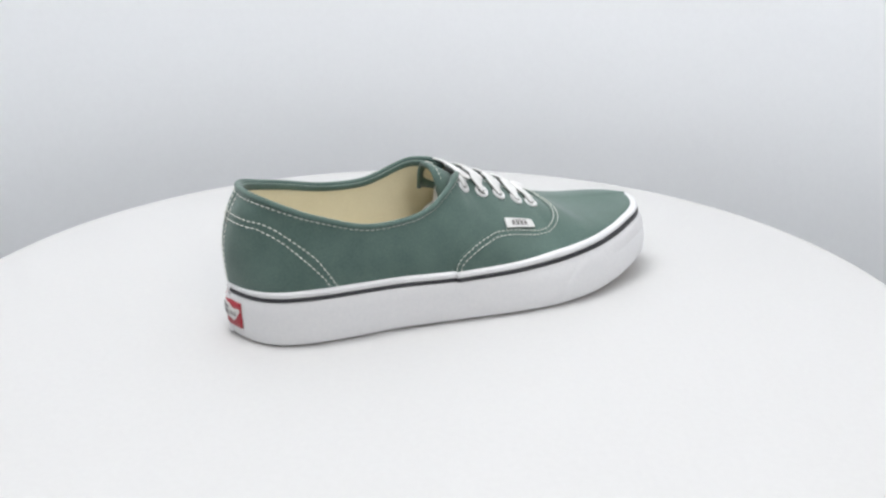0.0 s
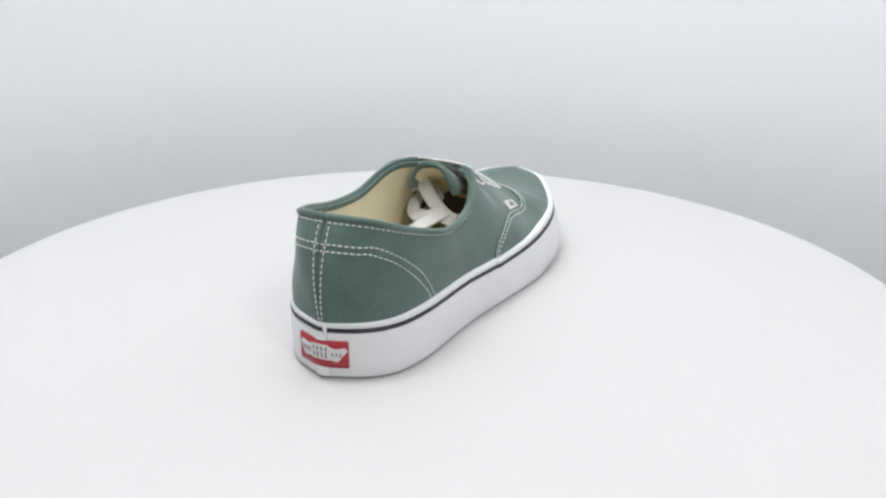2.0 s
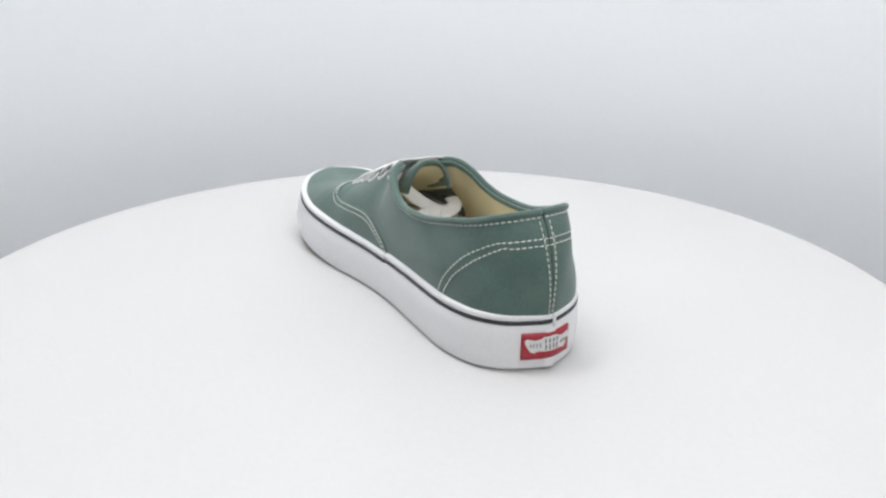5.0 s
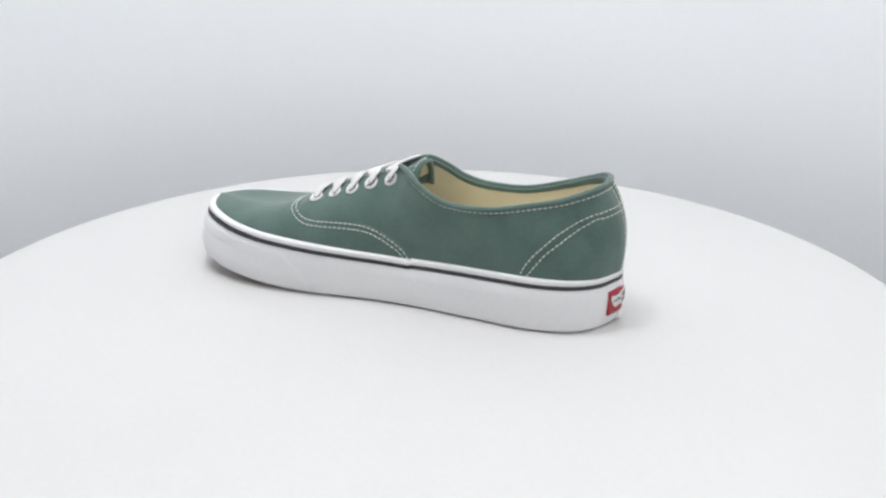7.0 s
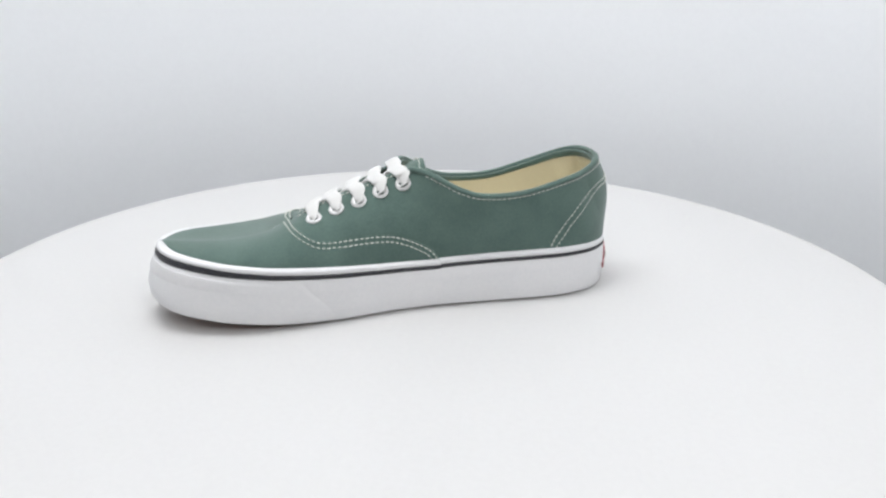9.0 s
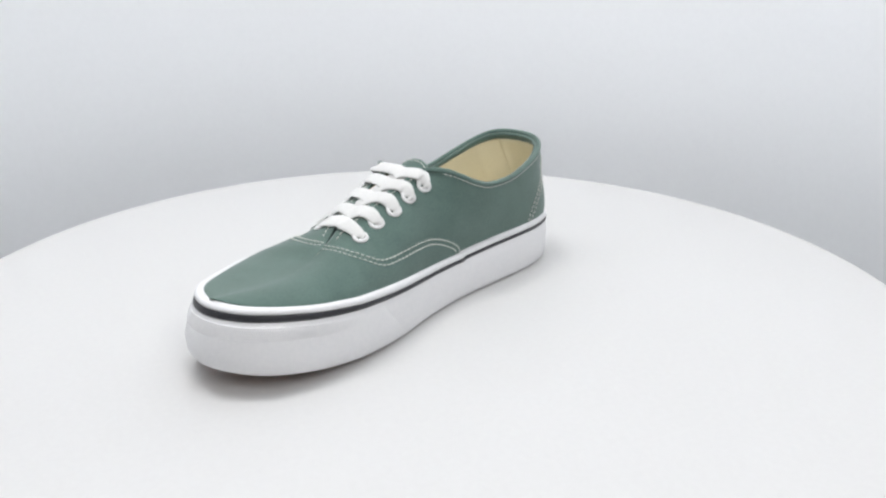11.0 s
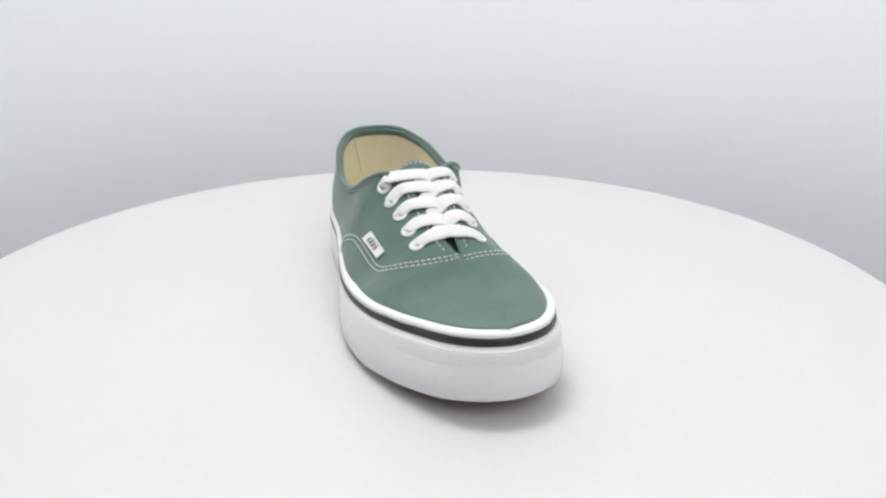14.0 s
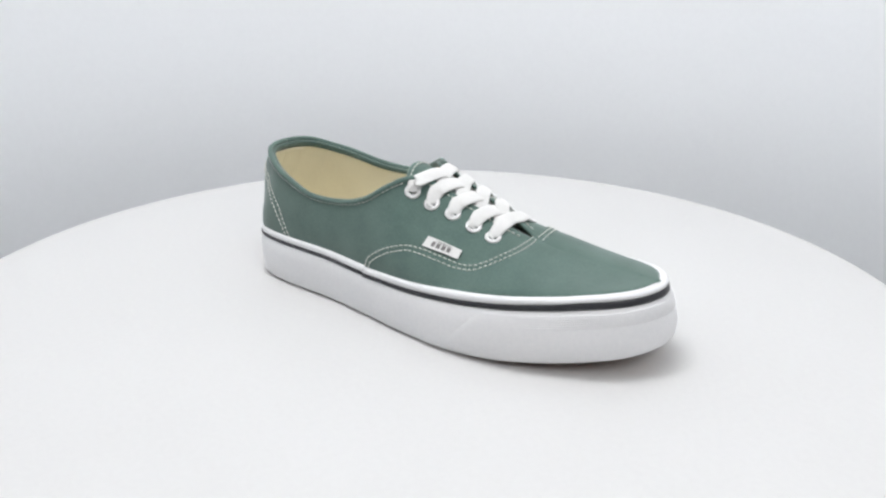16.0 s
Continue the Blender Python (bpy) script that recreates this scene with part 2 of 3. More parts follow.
def upper(side, u, v):
    """A point of the canvas upper: u from heel seam to toe, v from the sole to the top edge."""
    u, v = np.broadcast_arrays(np.asarray(u, float), np.asarray(v, float))
    top = np.array(TOP[side], float)
    rows = spline(np.c_[top[:, :3], [q_of(side, x) for x in top[:, 3]]], u)
    t, q = rows[..., :3], rows[..., 3]
    p, nn = ring(q), ring_normal(q)
    x = p[..., 0]
    inset = np.interp(x, [2, 40, 200, 285], [1.4, 3.0, 4.5, 5.2]) + draft(p, 1.0)
    b = np.concatenate([p - nn * inset[..., None], (fox_top(x) - 1.5)[..., None]], -1)
    out = np.concatenate([nn, np.zeros_like(x)[..., None]], -1)
    up = np.array([0, 0, 1.0])
    dz = (t - b)[..., 2:3]
    span = np.linalg.norm((t - b)[..., :2], axis=-1, keepdims=True)
    w = np.clip((t[..., 0:1] - 105) / 95, 0, 1)
    w = w * w * (3 - 2 * w)
    fl = np.clip((t[..., 0:1] - 250) / 30, 0, 1)
    heel = np.clip(1 - (t[..., 0:1] - 14.5) / 14, 0, 1)
    lean = np.clip((205 - t[..., 0:1]) / 20, 0, 1)
    p1 = b + up * dz * (0.36 + 0.12 * w * (1 - lean)) + out * (1.6 - 0.9 * w + 0.9 * heel)
    slim = (0.34 if side < 0 else 0.06) * np.exp(-((t[..., 0:1] - 176) / 26) ** 2)
    p1 = p1 - up * dz * slim - out * (12.0 * slim)
    back = t - up * dz * 0.31 + out * (1.6 + 11.0 * heel)
    side_dir = np.zeros_like(t)
    side_dir[..., 1] = side
    front = t + side_dir * span * 0.45 * (1 - 0.5 * fl) - up * dz * 0.26 * lean
    p2 = back * (1 - w) + front * w
    full = (9.5 if side > 0 else 7.5) * np.exp(-((t[..., 0:1] - 152) / 33) ** 2)
    if side > 0:
        p2 = p2 + (out * 4.5 + up * 2.0) * np.exp(-((t[..., 0:1] - 205) / 22) ** 2)
    ball = np.clip((t[..., 0:1] - 195) / 20, 0, 1) * (1 - fl)
    p2 = p2 + full * np.array([0, 0.6 * side, 0.8]) + up * ((2.2 if side > 0 else -2.6) * ball)
    v = v[..., None]
    return b * (1 - v) ** 3 + 3 * p1 * v * (1 - v) ** 2 + 3 * p2 * v ** 2 * (1 - v) + t * v ** 3


def upper_normal(side, u, v):
    e = 2e-3
    du = upper(side, np.clip(np.asarray(u) + e, 0, 1), v) - upper(side, np.clip(np.asarray(u) - e, 0, 1), v)
    dv = upper(side, u, np.clip(np.asarray(v) + e, 0, 1)) - upper(side, u, np.clip(np.asarray(v) - e, 0, 1))
    n = np.cross(du, dv) * (-side)
    return n / np.maximum(np.linalg.norm(n, axis=-1, keepdims=True), 1e-9)


UU, VV = np.meshgrid(np.linspace(0, 1, 461), np.linspace(0, 1, 81), indexing="ij")
DENSE = {s: upper(s, UU, VV) for s in (-1, 1)}


def uv_near(side, points, flat=False):
    """Surface parameters nearest to the given points (by x and z alone where flat)."""
    out = []
    for p in points:
        d = DENSE[side] - np.asarray(p, float)
        if flat:
            d = d[..., [0, 2]]
        k = np.unravel_index(np.argmin((d ** 2).sum(-1)), d.shape[:2])
        out.append((UU[k], VV[k]))
    return np.array(out)


SEAM = {-1: [(117.5, -44, 28), (120, -43, 34.5), (126, -41, 40.5), (134, -40, 43.8), (145, -38, 46.2), (157, -37, 46.2), (168, -35.5, 44.8),
             (176, -34.5, 42.6), (183.5, -33.4, 41.0), (190, -29.5, 41.2), (195, -22, 43.2), (198, -13, 45.6), (199.5, -5, 47.6), (199.5, 2.6, 49.3)],
        1: [(119, 36, 28), (123, 36, 34), (130, 37, 40), (139, 37.5, 44.2), (150, 38, 47.2), (165, 38, 48.4), (179, 37, 47.8),
            (186, 36, 47.2), (191.5, 33, 46.2), (196, 28, 46.4), (199, 21, 47.4), (200.5, 12, 48.2), (200, 6, 48.4), (199.5, 2.6, 49.3)]}


def seam_uv(side):
    uv = uv_near(side, SEAM[side])
    uv[0, 1], uv[-1] = 0, (0.713, 1)
    uv[:, 0] = np.maximum.accumulate(uv[:, 0])
    uv[2:-1] = 0.25 * uv[1:-2] + 0.5 * uv[2:-1] + 0.25 * uv[3:]
    return uv


def build_vamp(shoe):
    """The toe piece, laid over the quarters: both sides in one sheet that meets along the middle."""
    b = bmesh.new()
    for side in (-1, 1):
        n, m = 90, 70
        c = np.clip(spline(seam_uv(side), np.linspace(0, 1, m)), 0, 1)
        far = np.maximum.accumulate(c[:, 1])
        f = np.r_[0.0, 0.001, np.linspace(0, 1, n - 1)[1:]][:, None]
        u = c[None, :, 0] * (1 - f) + f
        v = c[None, :, 1] * (1 - f) + far[None] * f
        high = np.full_like(u, 1.3)
        high[0] = 0.2
        tip = np.clip((u - 0.9) / 0.08, 0, 1)[..., None]
        nn = upper_normal(side, np.clip(u, 0, 0.98), np.clip(v, 0, 0.985)) * (1 - tip) + np.array([0.1, 0, 1.0]) * tip
        p = upper(side, u, v) + nn * high[..., None]
        mid = v > 0.999
        p[mid] = upper(side, u, v)[mid] + np.array([0.1, 0, 1.0]) * high[mid][:, None]
        p[mid, 1] = np.interp(p[mid, 0], [199, 203, 215, 232, 250, 262, 269, 274], [3.6, 4.6, 7.6, 9, 7.6, 5.2, 3.6, 2.6])
        vs = [b.verts.new(q) for q in mm(p.reshape(-1, 3))]
        for g in grid_faces(n, m):
            try:
                b.faces.new([vs[k] for k in g])
            except ValueError:
                pass
    bmesh.ops.remove_doubles(b, verts=b.verts, dist=0.00003)
    bmesh.ops.recalc_face_normals(b, faces=b.faces)
    if sum(f.normal.z * f.calc_area() for f in b.faces) < 0:
        bmesh.ops.reverse_faces(b, faces=b.faces)
    me = bpy.data.meshes.new("vamp")
    b.to_mesh(me)
    b.free()
    for q in me.polygons:
        q.use_smooth = True
    me.materials.append(CANVAS)
    ob = new("vamp", me)
    ob.parent = shoe
    for side in (-1, 1):
        c = np.clip(spline(seam_uv(side), np.linspace(0, 1, 160)), 0, 1)
        p, nn = upper(side, c[:, 0], c[:, 1]), upper_normal(side, c[:, 0], np.clip(c[:, 1], 0, 0.985))
        t = np.gradient(p, axis=0)
        across = np.cross(t, nn) * side
        across /= np.linalg.norm(across, axis=1, keepdims=True)
        if across[80, 0] - across[80, 2] < 0:
            across = -across
        for off in (1.2, 4.0):
            q = p + across * off
            uv = np.vstack([uv_near(side, q)[:-3], [(c[-1, 0] + off * 0.0036, v) for v in (0.96, 0.98, 1.0)]])
            uv = np.array([uv[max(0, i - 4):i + 5].mean(0) for i in range(len(uv))])
            uv = np.vstack([uv, [(uv[-1, 0], 0.985), (uv[-1, 0], 0.998)]])
            stitches("stitching", *on_upper(side, uv[2:], 1.45, 320), ob, 2.2, 0.8)


def sheet(name, side, lo, hi, v0, v1, nu, nv, lift, mat, parent, label="", thick=0.0):
    """A piece of the upper between the lines u=lo(v) and u=hi(v)."""
    vs = np.linspace(v0, v1, nv)
    a, b = lo(vs), hi(vs)
    f = np.linspace(0, 1, nu)[:, None]
    u = a[None] * (1 - f) + b[None] * f
    v = np.broadcast_to(vs[None], u.shape)
    p = upper(side, u, v) + upper_normal(side, u, v) * lift
    ob = link_mesh(name, mm(p.reshape(-1, 3)), grid_faces(nu, nv), mat, parent, label)
    # normals point outwards
    me = ob.data
    n0 = upper_normal(side, np.array(float(u[nu // 2, nv // 2])), np.array(float(vs[nv // 2])))
    k = (nu // 2) * (nv - 1) + nv // 2
    if Vector(n0).dot(me.polygons[k].normal) < 0:
        me.flip_normals()
    if thick:
        so = ob.modifiers.new("thickness", "SOLIDIFY")
        so.thickness, so.offset = thick / 1000, -1.0
    return ob


def tube(name, pts, radius, mat, parent, label="", n=8, closed=False, flat=1.0, normals=None):
    """A tube or flattened ribbon along points in millimetres; radius may vary; normals: the ribbon's face."""
    p = np.asarray(pts, float)
    m = len(p)
    r = np.broadcast_to(np.asarray(radius, float), (m,))
    t = np.gradient(p, axis=0)
    t /= np.linalg.norm(t, axis=1, keepdims=True)
    verts = []
    for i in range(m):
        nz = np.array([0, 0, 1.0]) if normals is None else np.asarray(normals[i], float)
        s = np.cross(t[i], nz)
        s /= max(np.linalg.norm(s), 1e-6)
        nz = np.cross(s, t[i])
        for k in range(n):
            a = 2 * math.pi * k / n
            c, d = math.cos(a), math.sin(a)
            if flat < 1:
                c, d = math.copysign(abs(c) ** 0.7, c), math.copysign(abs(d) ** 0.8, d)
            verts.append(mm(p[i] + (s * c + nz * d * flat) * r[i]))
    faces = grid_faces(m, n, closed, True)
    if not closed:
        faces += [tuple(range(n)), tuple(range((m - 1) * n, m * n))]
    return link_mesh(name, verts, faces, mat, parent, label)


def stitches(name, pts, normals, parent, length=2.2, gap=0.8, r=0.34):
    """One line of thread, stitch by stitch."""
    p, nn = np.asarray(pts, float), np.asarray(normals, float)
    s = np.r_[0, np.cumsum(np.linalg.norm(np.diff(p, axis=0), axis=1))]
    verts, faces = [], []
    at, rng = 0.3, random.Random(len(p) * 7 + 1)
    while at + length < s[-1]:
        ln = length * rng.uniform(0.9, 1.08)
        base = len(verts)
        for f, w, h in ((0.0, 0.35, -0.25), (0.18, 0.9, 0.12), (0.5, 1.0, 0.3), (0.82, 0.9, 0.12), (1.0, 0.35, -0.25)):
            d = at + f * ln
            c = np.array([np.interp(d, s, p[:, k]) for k in range(3)])
            e = np.array([np.interp(min(d + 0.3, s[-1]), s, p[:, k]) - np.interp(max(d - 0.3, 0), s, p[:, k]) for k in range(3)])
            e /= max(np.linalg.norm(e), 1e-6)
            m = np.array([np.interp(d, s, nn[:, k]) for k in range(3)])
            b = np.cross(e, m)
            b /= max(np.linalg.norm(b), 1e-6)
            for k in range(6):
                a = math.pi * k / 3
                verts.append(mm(c + m * h + (b * math.cos(a) + m * math.sin(a)) * r * w))
        for i in range(4):
            for k in range(6):
                faces.append((base + i * 6 + k, base + i * 6 + (k + 1) % 6, base + (i + 1) * 6 + (k + 1) % 6, base + (i + 1) * 6 + k))
        at += ln + gap
    return link_mesh(name, verts, faces, THREAD, parent)


def on_upper(side, uv, lift, n=120):
    """A smooth line on the upper through surface parameters: points and normals."""
    c = spline(uv, np.linspace(0, 1, n))
    c = np.clip(c, 0, 1)
    nn = upper_normal(side, c[:, 0], c[:, 1])
    return upper(side, c[:, 0], c[:, 1]) + nn * lift, nn


EYES = {-1: [(186.2, -14.5, 52.1), (174.3, -16.2, 56.5), (161.5, -17.0, 61.2), (148.8, -18.9, 66), (136.8, -20.8, 71.2)],
        1: [(189.4, 18.5, 55.0), (176.5, 19.1, 59.8), (163.4, 20.1, 63.7), (150.6, 20.2, 68.3), (138.3, 21.4, 72.8)]}


def stripe_top(x):
    return np.interp(x, [119, 190, 250], [0.89, 0.895, 0.925])


def stripe_low(x, high):
    return stripe_top(x) - np.interp(x, [119, 200, 250], [2.2, 2.6, 3.4]) / high


def wall_profile(x, high):
    low = stripe_low(x, high)
    return [(-6, 0.0), (-2.2, 0.0), (-1.1, 0.012), (-0.6, 0.05), (-0.15, 0.30), (0.15, 0.55), (-0.1, low - 0.035), (-0.45, low - 0.015),
            (-0.9, low), (-0.95, 0.97), (-6, 0.97)]


def build_sole(shoe):
    qs = np.arange(240) / 120
    verts = []
    for q in qs:
        p, nn = ring(q), ring_normal(q)
        zb = fox_bottom(p[0])
        for off, z in ((-3.2, zb + 2), (-3.6, zb - 0.4), (-5.0, zb - 0.9)):
            e = p + nn * off
            verts.append(mm((e[0], e[1], z)))
    faces = grid_faces(240, 3, True) + [tuple(i * 3 + 2 for i in range(240))]
    link_mesh("outsole", verts, faces, GUM, shoe, "brown gum rubber outsole")
    sweep("foxing", wall_profile, RUBBER, shoe, "smooth white rubber sidewall")
    qa, qb = q_of(-1, 119), q_of(1, 119)
    for q0, q1, o, h in ((qa, qb, 0.35, -0.008), (qb - 2, qa, 0.0, 0.008)):
        def band(x, high, o=o, h=h):
            top, low = stripe_top(x) + h, stripe_low(x, high) + h
            return [(-3, low), (o - 0.5, low), (o - 0.15, low + 0.012), (o - 0.15, top - 0.012), (o - 0.5, top), (-3, top)]

        def roll(x, high, o=o, h=h):
            e = stripe_top(x) + h
            return [(-8.5, e - 0.02), (o - 0.9, e - 0.005), (o - 0.45, e + 0.01), (o - 0.45, 0.965 + h), (o - 1.0, 0.992 + h), (o - 2.0, 1.005 + h), (-6.4, 1.0 + h), (-8.5, 0.97)]
        sweep("stripe", band, STRIPE, shoe, "thin black rubber stripe", q0, q1, 130, False)
        sweep("rim", roll, RUBBER, shoe, "white rubber upper rim of the sidewall", q0, q1, 130, False)
    build_bumper(shoe)
    # heel joint strip and label
    hq = 3.9 / ARC
    verts = []
    zz = np.linspace(0.04, 0.77, 12)
    for k, q in enumerate(np.linspace(-hq, hq, 7)):
        p, nn = ring(q % 2), ring_normal(q % 2)
        for z in zz:
            off = (0.95 if 0 < k < 6 else -0.2) if z < 0.74 else -0.2
            e = p + nn * off
            verts.append(mm((e[0], e[1], fox_bottom(2) + (fox_top(2) - fox_bottom(2)) * z)))
    link_mesh("heel_joint", verts, grid_faces(7, 12), RUBBER, shoe)
    # the strip's end shows as a narrow white gap in the stripe
    verts = [wrap_point(q / ARC, fox_top(2) * z, o) for o in (0.35, -1.5) for q in (1.6, 3.4) for z in (0.76, 0.99)]
    link_mesh("joint_end", verts, [(0, 1, 3, 2), (4, 5, 7, 6), (0, 1, 5, 4), (2, 3, 7, 6), (0, 2, 6, 4), (1, 3, 7, 5)], RUBBER, shoe)
    label = wrapped("heel_label", -14.0 / ARC, 15.2 / ARC, 6.6, 20.0, 1.0, RED, shoe, "small red rubber heel label", 24, 6)
    # pale emblem: a plain long board shape with dark bars
    xs = np.linspace(-13.4, 13.4, 40)
    hi = np.interp(xs, [-13.4, -12.4, -9, -5.5, -3.8, 3.8, 5.5, 9, 12.4, 13.4], [2.4, 3.5, 2.6, 3.0, 4.4, 4.4, 3.2, 2.8, 3.9, 2.8])
    lo = np.interp(xs, [-13.4, -11.4, -9.6, -8.2, -6.6, -3, 3, 7.0, 8.8, 10.6, 12.2, 13.4], [1.6, -0.6, -3.0, -3.9, -3.1, -3.0, -3.0, -2.6, -3.7, -2.8, -1.0, 1.8])
    verts = [wrap_point(-a / ARC, 13.4 + b, off) for off in (1.0, 1.7) for a, t, l in zip(xs, hi, lo) for b in (l, (l + t) / 2, t)]
    f = grid_faces(40, 3)
    faces = f + [tuple(k + 120 for k in g) for g in f]
    faces += [(3 * k + e, 3 * k + 3 + e, 3 * k + 123 + e, 3 * k + 120 + e) for k in range(39) for e in (0, 2)]
    link_mesh("emblem", verts, faces, TAG, label, "pale raised emblem", smooth=False)
    for a0, a1, b0, b1 in ((-4.2, 4.4, 1.5, 3.6), (-11.0, -5.2, -1.0, 0.9), (-4.0, 4.0, -2.2, 0.6), (5.0, 11.6, -0.6, 1.5)):
        n = 4 if a1 - a0 > 6 else 3
        for k in range(n):
            c0, c1 = a0 + (a1 - a0) * (k + 0.25) / n, a0 + (a1 - a0) * (k + 0.58) / n
            verts = [wrap_point(-c / ARC, 13.4 + b, o) for o in (1.6, 1.95) for c, b in ((c0, b0), (c1, b0), (c1, b1), (c0, b1))]
            link_mesh("bar", verts, [(0, 1, 2, 3), (4, 5, 6, 7), (0, 1, 5, 4), (1, 2, 6, 5), (2, 3, 7, 6), (3, 0, 4, 7)], INK, label, smooth=False)


def wrap_point(q, z, off):
    p, nn = ring(q % 2), ring_normal(q % 2)
    e = p + nn * off
    return mm((e[0], e[1], z))


def wrapped(name, q0, q1, z0, z1, off, mat, parent, label, nq, nz):
    """A thin plate bent round the sole; q is signed from the heel, positive to the outer side, so y runs the other way."""
    verts = []
    for o in (off, -0.2):
        for q in np.linspace(q0, q1, nq):
            for z in np.linspace(z0, z1, nz):
                verts.append(wrap_point(-q, z, o))
    f = grid_faces(nq, nz)
    k = nq * nz
    faces = f + [tuple(i + k for i in g) for g in f]
    edge = [i * nz for i in range(nq)] + [(nq - 1) * nz + j for j in range(1, nz)] + [i * nz + nz - 1 for i in range(nq - 2, -1, -1)] + [j for j in range(nz - 2, 0, -1)]
    faces += [(edge[i], edge[(i + 1) % len(edge)], edge[(i + 1) % len(edge)] + k, edge[i] + k) for i in range(len(edge))]
    return link_mesh(name, verts, faces, mat, parent, label)


def build_bumper(shoe):
    """The second layer of rubber round the toe, with slanting ends and a textured band along its upper edge."""
    qa, qb = q_of(-1, 178), q_of(1, 178)
    ea, eb = q_of(-1, 200), q_of(1, 200)
    n = 150
    prof = [(-0.9, 0.03), (0.1, 0.08), (0.6, 0.3), (0.75, 0.55), (0.6, 0.72), (0.0, 0.765)]
    verts = []
    for i in range(n):
        f = i / (n - 1)
        for off, h in prof:
            q = (qa + (ea - qa) * h / 0.765) * (1 - f) + (qb + (eb - qb) * h / 0.765) * f
            p, nn = ring(q), ring_normal(q)
            fade = min(1.0, f * 60, (1 - f) * 60)
            e = p + nn * (off * fade - draft(p, h))
            zb, zt = fox_bottom(p[0]), fox_top(p[0])
            verts.append(mm((e[0], e[1], zb + (zt - zb) * h)))
    bumper = link_mesh("toe_bumper", verts, grid_faces(n, len(prof)), RUBBER, shoe, "white rubber toe bumper")
    # rows of small raised lozenges
    q0, q1 = q_of(-1, 222), q_of(1, 222)
    verts, faces = [], []
    for row in range(6):
        h = 0.565 + 0.034 * row
        m = 136
        for k in range(m):
            q = q0 + (q1 - q0) * (k + 0.5 * (row % 2)) / m
            dq = (q1 - q0) / m * 0.46
            base = len(verts)
            rise = 0.65 * min(1.0, k / 22, (m - k) / 22)
            for a, b, o in ((-1, 0, 0), (0, -1, 0), (1, 0, 0), (0, 1, 0), (0, 0, rise)):
                p, nn = ring(q + a * dq), ring_normal(q + a * dq)
                zb, zt = fox_bottom(p[0]), fox_top(p[0])
                hh = h + b * 0.019
                e = p + nn * (np.interp(hh, [c[1] for c in prof], [c[0] for c in prof]) + 0.02 + o - draft(p, hh))
                verts.append(mm((e[0], e[1], zb + (zt - zb) * hh)))
            faces += [(base, base + 1, base + 4), (base + 1, base + 2, base + 4), (base + 2, base + 3, base + 4), (base + 3, base, base + 4)]
    tagged(link_mesh("toe_texture", verts, faces, TEXTURED, bumper, "band of fine raised lozenges", smooth=False), kind="stuff")


def build_upper(shoe):
    for side in (-1, 1):
        suv = seam_uv(side)
        sv = np.maximum.accumulate(suv[:, 1] + np.arange(len(suv)) * 1e-5)
        hi = lambda v: np.minimum(np.interp(v, sv, suv[:, 0]) + 0.02 * (1 - v), 1)
        quarter = sheet("quarter", side, lambda v: np.full_like(v, 0.0022), hi, 0, 1, 170, 44, 0.4, CANVAS, shoe, thick=1.4)
        sheet("lining", side, lambda v: np.zeros_like(v), lambda v: np.full_like(v, U_STAY + 0.06), 0, 0.93, 110, 24, -1.9, CREAM, shoe, "cream cotton lining", thick=0.8)
        sheet("collar_facing", side, lambda v: np.zeros_like(v), lambda v: np.full_like(v, U_STAY + 0.05), 0.91, 0.99, 110, 5, -1.5, CANVAS, shoe, "green canvas facing inside the collar", thick=1.7)
        sheet("heel_stay", side, lambda v: np.zeros_like(v), lambda v: np.full_like(v, 0.062), 0.2, 0.90, 12, 14, -2.5, CREAM, shoe, "cream cotton tape inside the heel", thick=0.7)
        # rolled edge of the collar
        us = np.linspace(0, U_STAY + 0.02, 90)
        p = upper(side, us, np.ones_like(us) * 0.985) + upper_normal(side, us, np.ones_like(us) * 0.985) * 0.1
        tube("collar_binding", p, 1.75, CANVAS, shoe, n=10)
        # thread lines
        line = [(u, 0.935) for u in np.linspace(0.004, U_STAY - 0.02, 22)]
        stitches("stitching", *on_upper(side, line, 0.55, 260), quarter)
        for k, (dx, dz) in enumerate(((0.0, 0.0), (-3.0, -2.5))):
            pts = [(20, 64.5), (31, 57), (40, 48.5), (47.5, 39), (53, 29.5)]
            uv = [tuple(a) for a in uv_near(side, [(x + dx, 0, z + dz) for x, z in pts], True)]
            v0 = 0.75 if k == 0 else 0.69
            uv = [(0.0, v0), (0.02, v0 + 0.003), (0.045, v0 + 0.004), (0.075, v0)] + uv
            stitches("stitching", *on_upper(side, uv, 0.55, 240), quarter)
        # the seam down the heel
        uv = [(0.0105, v) for v in np.linspace(0.03, 0.92, 12)]
        stitches("stitching", *on_upper(side, uv, 0.55, 120), quarter)
        # stitched edge of the lace stay
        uv = [(u, 0.93) for u in np.linspace(U_STAY + 0.03, U_FRONT - 0.035, 12)]
        stitches("stitching", *on_upper(side, uv, 0.55, 120), quarter, 2.2, 0.8)


def build_heel_tape(shoe):
    """The narrow canvas strip that shows as a groove between the two quarters."""
    v = np.linspace(0.0, 0.95, 40)
    z = np.zeros_like(v)
    p, n = upper(-1, z, v), upper_normal(-1, z + 0.004, v)
    n[:, 1] = 0
    tube("heel_tape", p - n * 0.95, 0.6, CANVAS, shoe, n=10)


